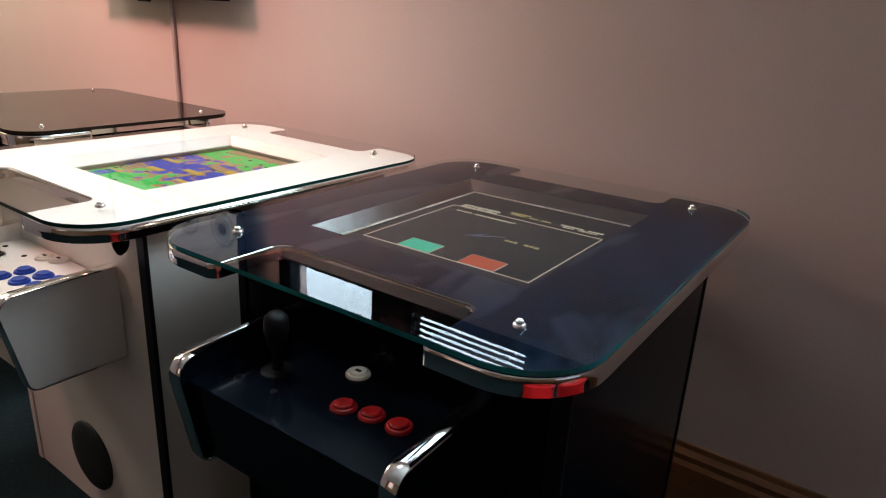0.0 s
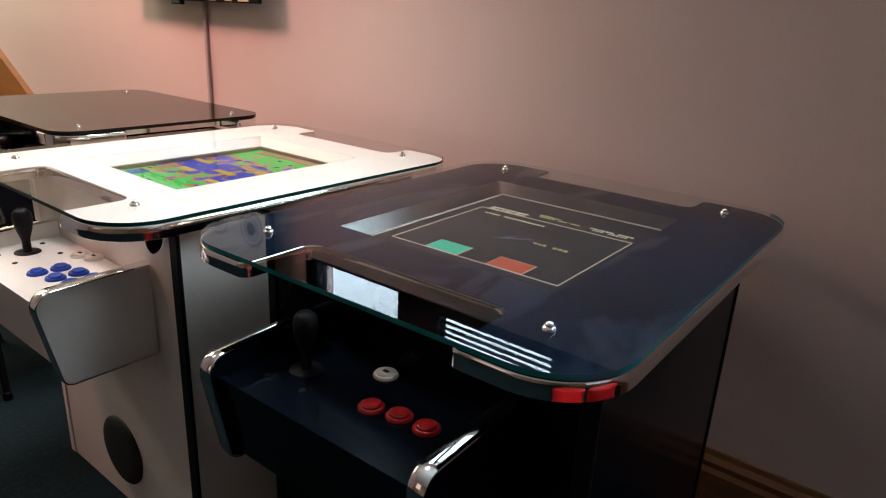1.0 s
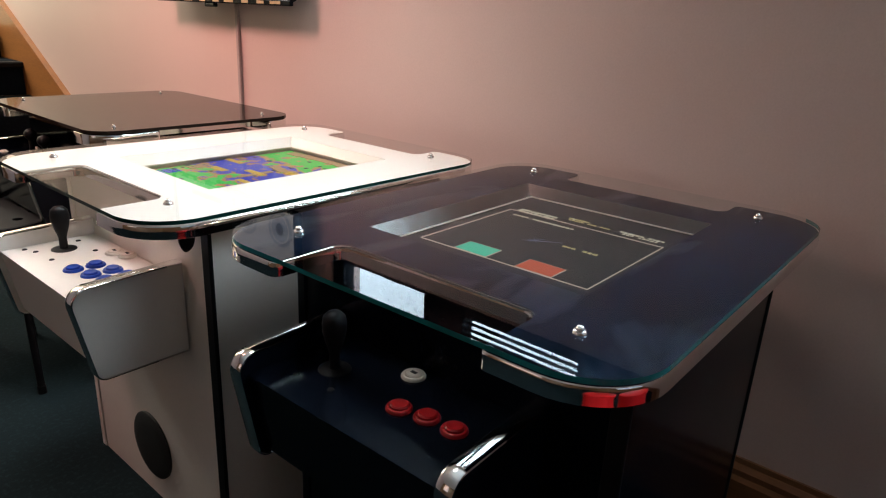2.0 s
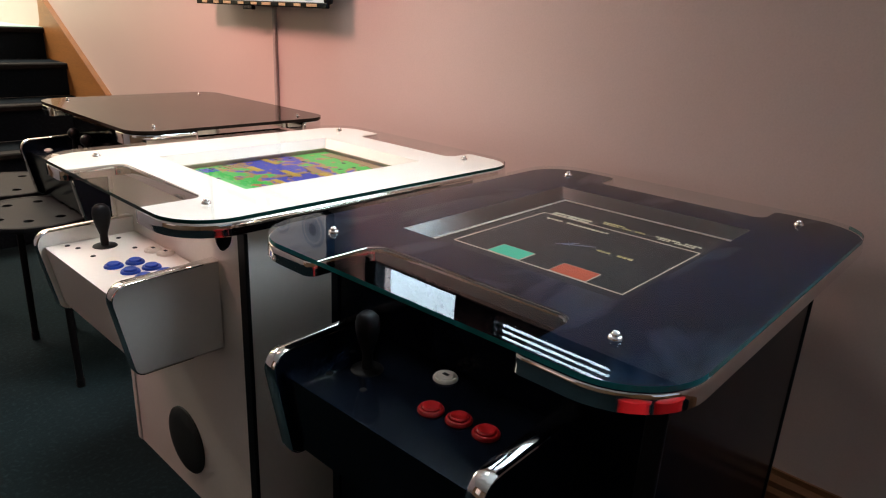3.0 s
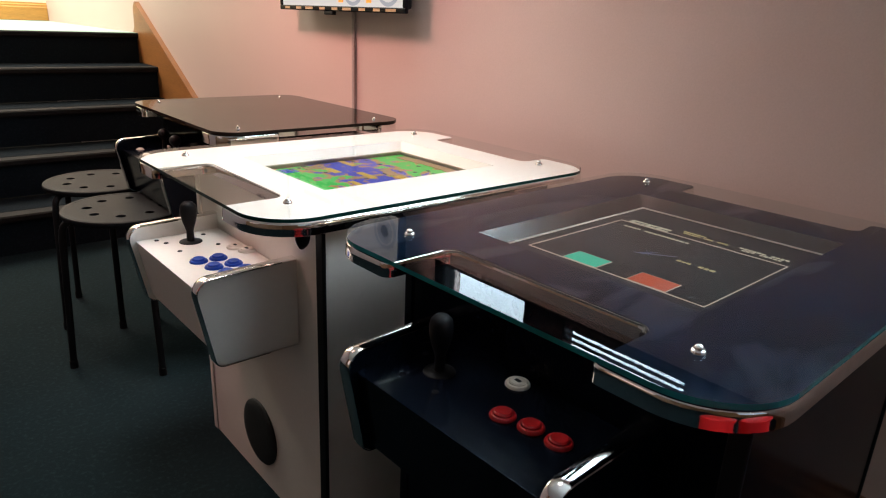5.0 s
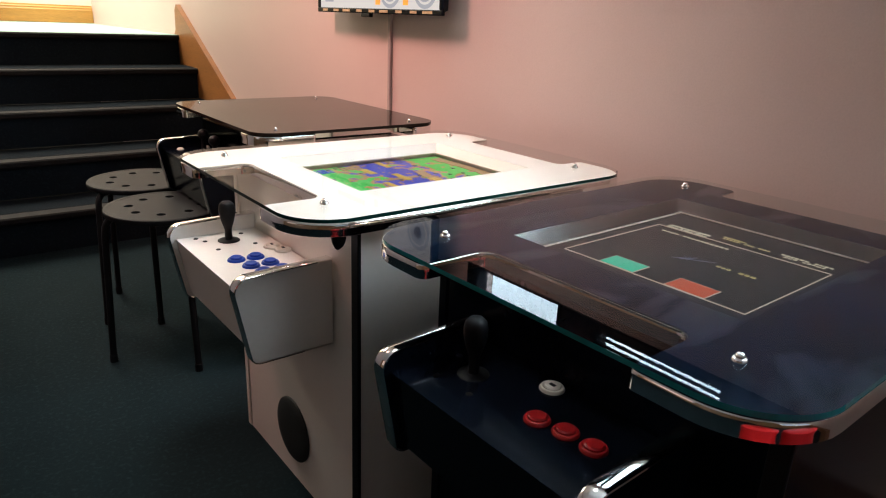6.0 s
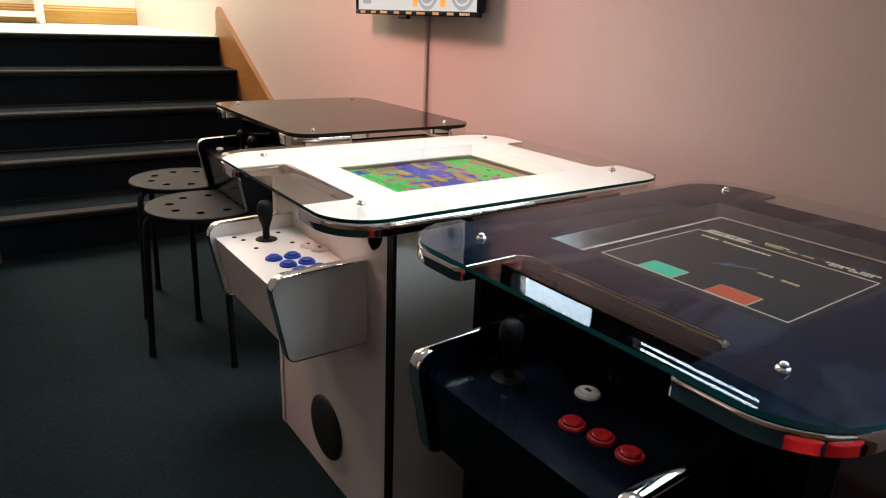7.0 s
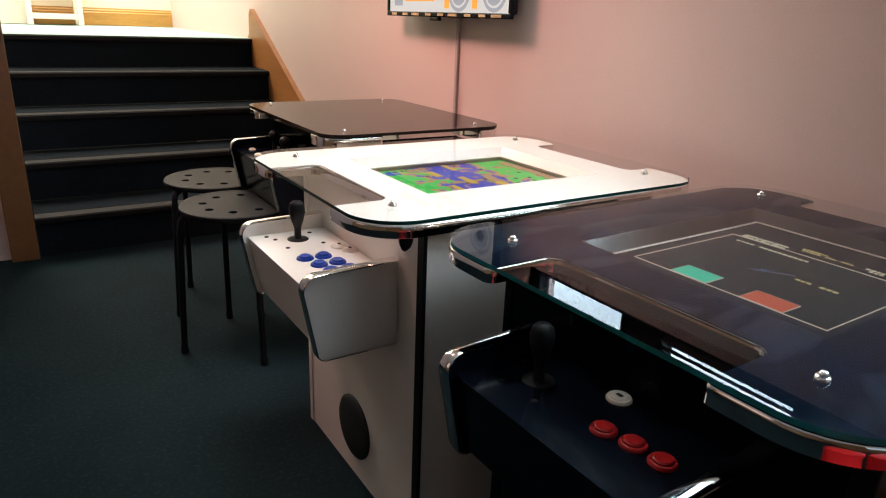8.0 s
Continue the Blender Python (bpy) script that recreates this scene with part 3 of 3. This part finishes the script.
def map_picture(screen, x0, x1, y0, y1, z):
    flat("picture", x0, x1, y0, y1, z, M_MAP, screen, "lit game map in green, blue and brown")
    z += 0.0012
    rng = random.Random(9)
    w, d = x1 - x0, y1 - y0
    for u0, u1, v0, v1, mm, say in (
            (0.02, 0.09, 0.30, 0.85, M_LIME, "light green strip"), (0.0, 0.07, 0.02, 0.26, M_TAN, "sandy corner"),
            (0.0, 0.10, 0.90, 1.0, M_TAN, "sandy corner"), (0.10, 0.20, 0.84, 0.95, M_RIVER, "blue pool"),
            (0.93, 1.0, 0.05, 0.92, M_TAN, "sandy strip"), (0.36, 0.62, 0.44, 0.49, M_TAN, "sandy bank"),
            (0.26, 0.40, 0.86, 0.95, M_TAN, "sandy bank"), (0.60, 0.66, 0.20, 0.60, M_TAN, "sandy bank")):
        n = 6
        for k in range(n):      # ragged blocks side by side
            p, q = (u0 + (u1 - u0) * k / n, u0 + (u1 - u0) * (k + 1) / n) if (u1 - u0) * w > (v1 - v0) * d else (u0, u1)
            a, b = (v0, v1) if (u1 - u0) * w > (v1 - v0) * d else (v0 + (v1 - v0) * k / n, v0 + (v1 - v0) * (k + 1) / n)
            j = rng.uniform(-0.015, 0.015)
            flat("map_patch", x0 + w * min(max(p + j, 0), 1), x0 + w * min(q + j, 1), y0 + d * a, y0 + d * b, z - 0.0004, mm, screen, say if k == 0 else "")
    for k in range(34):
        x, y = rng.uniform(x0 + .01, x1 - .01), rng.uniform(y0 + .01, y1 - .01)
        flat("marker", x, x + rng.uniform(.004, .008), y, y + rng.uniform(.006, .012), z, M_TVDARK, screen)
    for x, y, a, b in ((-0.04, 0.06, .016, .05), (0.0, -0.02, .014, .06), (0.05, -0.08, .016, .05), (0.03, 0.1, .012, .06), (-0.06, -0.06, .012, .04)):
        for q in range(4):
            flat("bridge_plank", x + q * a * 0.3, x + q * a * 0.3 + a * 0.2, y, y + b, z + 0.0008, M_YELLOW, screen)


RED3 = [(-0.356, -0.028, M_RED), (-0.348, -0.065, M_RED), (-0.346, -0.104, M_RED)]
BLUE6 = [(-0.378, -0.014, M_BLUE), (-0.367, -0.057, M_BLUE), (-0.360, -0.097, M_BLUE), (-0.342, -0.017, M_BLUE), (-0.331, -0.059, M_BLUE), (-0.325, -0.099, M_BLUE)]
SCREWS = [(-0.40, 0.145), (-0.39, 0.12), (-0.33, 0.145), (-0.31, 0.135), (-0.385, 0.06), (-0.31, 0.06)]
black = arcade_table(pose(-0.1779, 0.0031, 0, 0, 0, 1.1), "black cocktail arcade table with glass top and red buttons", M_BLACK, M_BTOP, M_RUBBER, menu_picture, RED3, [(-0.289, 0.010)], SCREWS[1:5], (-0.197, 0.232, -0.170, 0.189), (-0.347, 0.096))
white = arcade_table(pose(-0.2478, 0.6764, 0, 0, 0, 0.2), "white cocktail arcade table with glass top and blue buttons", M_WHITE, M_WHITE, M_RUBBER, map_picture, BLUE6, [(-0.291, 0.024), (-0.281, -0.006)], SCREWS, (-0.195, 0.230, -0.155, 0.182), (-0.347, 0.105))


def smoked_table(m):
    table = thing("arcade_table", "black arcade table with a plain smoked glass top", "arcade table", m, "arcade tables along the wall")
    A, B = 0.288, 0.358
    part("glass_top", slab(rounded(rect(-A, A, -B, B), [0.07] * 4, 12), [], H - 0.008, H), M_SMOKE, table, "dark smoked glass sheet")
    for x in (-0.2136, 0.2136):
        for y in (-0.2996, 0.2996):
            bolt_part(table, x, y, H, 0.75)
    a, b, d, e = A - 0.004, B - 0.004, 0.09, 0.085
    corners = [(-a, -b), (-0.125, -b), (-0.125, -b + d), (0.195, -b + d), (0.195, -b), (a, -b), (a, b), (-a, b), (-a, 0.235), (-a + e, 0.235), (-a + e, -0.235), (-a, -0.235)]
    out = rounded(corners, [0.066, 0.01, 0.02, 0.02, 0.01, 0.066, 0.066, 0.066, 0.01, 0.02, 0.02, 0.01])
    board = part("tabletop", slab(out, [], H - 0.037, H - 0.0095), M_BLACK, table)
    part("edge_trim", strip(out, H - 0.038, H - 0.010, 1), M_CHROME, board, "chrome edge trim", True)
    top = H - 0.05
    for s in (-1, 1):
        part("side_panel", box(-0.21, 0.21, s * 0.28 - 0.009, s * 0.28 + 0.009, 0, top, 0.0015), M_BLACK, table)
    for s in (-1, 1):
        part("long_panel", box(s * 0.2 - 0.009, s * 0.2 + 0.009, -0.27, 0.27, 0, top), M_BLACK, table)
    ctrl = control_box(table, -0.21, 0.18, M_BLACK)
    ctrl.location.z = 0.028
    joystick(ctrl, -0.265, 0.125, 0.545, False)
    joystick(ctrl, -0.275, 0.00, 0.545, False)
    for y in (-0.05, -0.09, -0.13):
        push_button(ctrl, -0.29, y, 0.545, M_RED)
    for x, y in ((-0.33, 0.15), (-0.25, 0.15), (-0.34, 0.06)):
        push_button(ctrl, x, y, 0.545, M_BUTTON, 0.012)
    return table


smoked_table(pose(-0.0995, 1.470, 0))


# ---- stools ----
def stool(m, seat_mat, label, pad=0.0):
    st = thing("stool", label, "stool", m, "stools beside the tables")
    R = 0.163
    ring = [(R * math.cos(2 * math.pi * k / 56), R * math.sin(2 * math.pi * k / 56)) for k in range(56)]
    holes = []
    for q in range(8):
        a = 2 * math.pi * (q + 0.5) / 8
        holes.append([(0.098 * math.cos(a) + 0.0125 * math.cos(2 * math.pi * k / 18), 0.098 * math.sin(a) + 0.0125 * math.sin(2 * math.pi * k / 18)) for k in range(18)])
    seat = part("seat", slab(ring, holes, 0.441, 0.45), seat_mat, st)
    part("rim", lathe([(R - 0.012, 0.4505), (R - 0.004, 0.4508), (R + 0.001, 0.448), (R + 0.002, 0.442), (R, 0.436), (R - 0.006, 0.434), (R - 0.01, 0.437), (R - 0.008, 0.4405), (R - 0.012, 0.4505)], 56), seat_mat, seat, "", True)
    if pad:
        part("cushion", lathe([(0, 0.4512), (R - 0.006, 0.4512), (R + 0.006, 0.46), (R + 0.01, 0.45 + pad * 0.5), (R + 0.004, 0.44 + pad), (R - 0.02, 0.45 + pad), (0, 0.455 + pad)], 48), seat_mat, st, "thick red pad, added for the mirrored red patch", True)
    for q in range(4):
        a = math.pi / 2 * q
        prof = [(0.04, 0.432), (0.11, 0.432)] + [(0.135 + 0.03 * math.sin(b), 0.402 + 0.03 * math.cos(b)) for b in (0.2, 0.5, 0.8, 1.1, 1.4)] + [(0.168, 0.38), (0.186, 0.012)]
        leg = part("leg", tube([(r * math.cos(a), r * math.sin(a), z) for r, z in prof], 0.0095, 12), M_RUBBER, st, "", True)
        part("foot_cap", lathe([(0.0112, 0.0), (0.0112, 0.022), (0.0095, 0.024)], 14, pose(0.1858 * math.cos(a), 0.1858 * math.sin(a), 0)), M_RUBBER, leg)
    return st


first = stool(pose(-0.532, 1.459, 0), M_STOOL, "round black plastic stool with holes and black steel legs")
# unseen pair, added only to mirror a red patch in the chrome
red = stool(pose(-0.83, -0.67, 0, 0, 0, 40), M_RED, "unseen red stool added to mirror red in the chrome trim", 0.09)
copy_thing(red, pose(-0.475, -0.775, 0, 0, 0, 12))
copy_thing(first, pose(-0.505, 1.815, 0, 0, 0, 25))


# ---- screens and cable on the wall ----
def wall_screen(name, label, y0, y1, z0, z1, x=0.20):
    tv = thing(name, label, "television", pose(x, (y0 + y1) / 2, z0), "screens on the wall")
    w, h = (y1 - y0) / 2, z1 - z0
    part("casing", box(0.004, 0.03, -w + 0.012, w - 0.012, 0.012, h - 0.012, 0.008), M_RUBBER, tv)
    part("wall_bracket", box(0.03, WX - x - 0.0005, -0.12, 0.12, h * 0.3, h * 0.7, 0.002), M_RUBBER, tv)
    bz = 0.016
    bm = box(-0.006, 0.006, -w, w, 0, bz, 0.003)
    box(-0.006, 0.006, -w, w, h - bz, h, 0.003, bm)
    box(-0.006, 0.006, -w, -w + bz, bz, h - bz, 0.003, bm)
    box(-0.006, 0.006, w - bz, w, bz, h - bz, 0.003, bm)
    part("bezel", bm, M_BLACK, tv, "glossy black bezel")
    return tv, w - bz, bz, h - bz


def lit(name, tv, y0, y1, z0, z1, k, material, label=""):
    return part(name, box(-0.0005 - 0.0006 * k, 0.003 - 0.0006 * k, y0, y1, z0, z1), material, tv, label)


tv, w, z0, z1 = wall_screen("television", "black wall television showing a bright picture", 1.132, 1.896, 0.997, 1.435)
lit("picture", tv, -w, w, z0, z1, 0, M_TVWHITE, "bright warm picture")
for y in (-0.10, -0.29):
    for r, k, mm in ((0.062, 1, M_TVGREY), (0.05, 2, M_TVWHITE), (0.043, 3, M_TVGREY), (0.02, 4, M_TVDARK)):
        part("ring", lathe([(0, 0.0006 * k + 0.001), (r, 0.0006 * k + 0.001), (r, 0)], 32, pose(0, y, z0 + 0.064, 0, -90, 0)), mm, tv)
for y in (-0.03, -0.19):
    lit("orange_mark", tv, y - 0.012, y + 0.012, z0 + 0.012, z0 + 0.04, 6, M_TVORANGE)
lit("orange_band", tv, 0.05, 0.25, z0 + 0.035, z0 + 0.055, 2, M_TVORANGE)
lit("grey_block", tv, 0.27, 0.33, z0 + 0.02, z0 + 0.09, 1, M_TVGREY)
# gold reflections in the bezel, put on as small brassy blocks
for k in range(9):
    y = -w + 0.03 + k * 0.08
    part("bezel_glint", box(-0.0072, -0.0055, y, y + (0.035 if k % 3 else 0.05), 0.004, 0.012), M_GLINT, tv, "brassy reflection on the bezel")
part("sensor", box(-0.004, 0.012, 0.02, 0.075, -0.012, 0.0005, 0.003), M_RUBBER, tv)

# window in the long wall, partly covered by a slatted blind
# unseen; inferred from reflections in the table glass and sized to fit them
win2 = thing("window_2", "unseen three-part window with dark frame and slatted blind, placed for its reflections", "window", pose(WX, (W2[0] + W2[1]) / 2, W2[2]), kind="structure")
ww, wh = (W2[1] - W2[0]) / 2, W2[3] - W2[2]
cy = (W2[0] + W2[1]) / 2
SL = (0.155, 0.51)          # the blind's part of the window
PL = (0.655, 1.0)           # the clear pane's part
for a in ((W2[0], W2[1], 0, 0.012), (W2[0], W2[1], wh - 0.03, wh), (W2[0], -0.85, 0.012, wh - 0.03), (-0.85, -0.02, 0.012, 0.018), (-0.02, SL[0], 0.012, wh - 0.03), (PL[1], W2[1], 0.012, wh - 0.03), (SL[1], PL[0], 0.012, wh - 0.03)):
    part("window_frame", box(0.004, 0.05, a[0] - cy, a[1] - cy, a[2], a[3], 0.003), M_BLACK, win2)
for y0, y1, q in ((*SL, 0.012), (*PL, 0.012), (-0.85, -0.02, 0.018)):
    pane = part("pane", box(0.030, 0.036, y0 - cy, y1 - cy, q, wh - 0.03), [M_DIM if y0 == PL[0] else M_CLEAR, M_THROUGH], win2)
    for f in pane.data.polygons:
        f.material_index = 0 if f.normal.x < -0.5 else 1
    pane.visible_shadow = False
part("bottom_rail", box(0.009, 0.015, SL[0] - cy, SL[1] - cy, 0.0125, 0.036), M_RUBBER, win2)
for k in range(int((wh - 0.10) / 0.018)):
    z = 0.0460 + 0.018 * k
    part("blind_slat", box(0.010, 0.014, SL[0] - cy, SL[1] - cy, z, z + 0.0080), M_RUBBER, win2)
# glowing panel that stands for the daylight outside
tagged(part("backdrop", box(0.395, 0.40, W2[0] - 0.02, W2[1] + 0.12, W2[2] - 0.02, W2[3] + 0.06), M_DAY), "plain glowing panel standing for daylight outside the unseen window", "sky", "", "structure")

cable = part("cable_cover", box(WX - 0.012, WX - 0.0005, 1.500, 1.515, 0.165, 1.03, 0.003), mat("painted_trunking", (0.42, 0.33, 0.31), 0.5), None)
tagged(cable, "narrow painted cable trunking below the television", "cable trunking", "", "structure")


# ---- unseen housings for the added fill lamps ----
def added_housing(label, x, y, w, d):
    t = thing("added_lamp_housing", label, "ceiling light", pose(x, y, 2.4995), "ceiling lights")
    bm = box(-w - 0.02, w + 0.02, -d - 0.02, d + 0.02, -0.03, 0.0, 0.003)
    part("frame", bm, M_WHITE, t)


added_housing("unseen oblong white housing added over the pink fill lamp", -0.95, 1.70, 0.25, 0.35)
added_housing("unseen square white housing added over the tabletop fill lamp", -0.30, 0.85, 0.2, 0.2)


# ---- landing furniture ----
def white_shelf(m):
    """A low open shelf: four square posts, low rails and a board between them."""
    t = thing("shelf", "white painted low open shelf on the bright landing", "shelf", m)
    for x in (-0.175, 0.175):
        for y in (-0.14, 0.14):
            part("post", box(x - 0.02, x + 0.02, y - 0.02, y + 0.02, 0, 0.62, 0.003), M_WHITE, t)
    for z in (0.045, 0.56):
        for y in (-0.14, 0.14):
            part("rail", box(-0.155, 0.155, y - 0.011, y + 0.011, z, z + 0.04, 0.002), M_WHITE, t)
        part("shelf_board", box(-0.155, 0.155, -0.129, 0.129, z + 0.012, z + 0.03, 0.002), M_WHITE, t)
    return t


def storage_box(m):
    """A pale lidded carton with a blue band."""
    t = thing("storage_box", "pale cardboard storage box with a blue end on the landing floor", "box", m)
    part("body", box(-0.12, 0.10, -0.10, 0.10, 0, 0.21, 0.004), M_BUTTON, t)
    part("lid", box(-0.124, 0.104, -0.104, 0.104, 0.185, 0.225, 0.004), M_WHITE, t)
    part("band", box(0.1005, 0.106, -0.09, 0.09, 0.01, 0.18, 0.001), mat("pale_blue_card", (0.25, 0.45, 0.55), 0.6), t, "pale blue card end")
    return t


white_shelf(pose(-0.668, 5.98, TOP))
storage_box(pose(-0.95, 6.03, TOP, 0, 0, 6))

# unseen frame, added around the south fill light
win3 = thing("unseen_window_3", "unseen wide white window frame added around the south fill light", "window", pose(-0.6, -3.15, 0.95), kind="structure")
for x in (-0.77, 0.0, 0.77):
    part("window_frame", box(x - 0.03, x + 0.03, -0.03, 0.03, 0.03, 1.27, 0.004), M_WHITE, win3)
for z in (0.0, 1.27):
    part("window_frame", box(-0.8, 0.8, -0.03, 0.03, z, z + 0.03, 0.004), M_WHITE, win3)

# unseen window in the far side wall, added around the west fill light
win = thing("unseen_window_1", "unseen white window frame added around the west fill light", "window", pose(-4.15, 1.2, 0.9), kind="structure")
for y in (-0.57, 0.0, 0.57):
    part("window_frame", box(-0.03, 0.03, y - 0.03, y + 0.03, 0.03, 1.37, 0.004), M_WHITE, win)
for z in (0.0, 1.37):
    part("window_frame", box(-0.03, 0.03, -0.6, 0.6, z, z + 0.03, 0.004), M_WHITE, win)
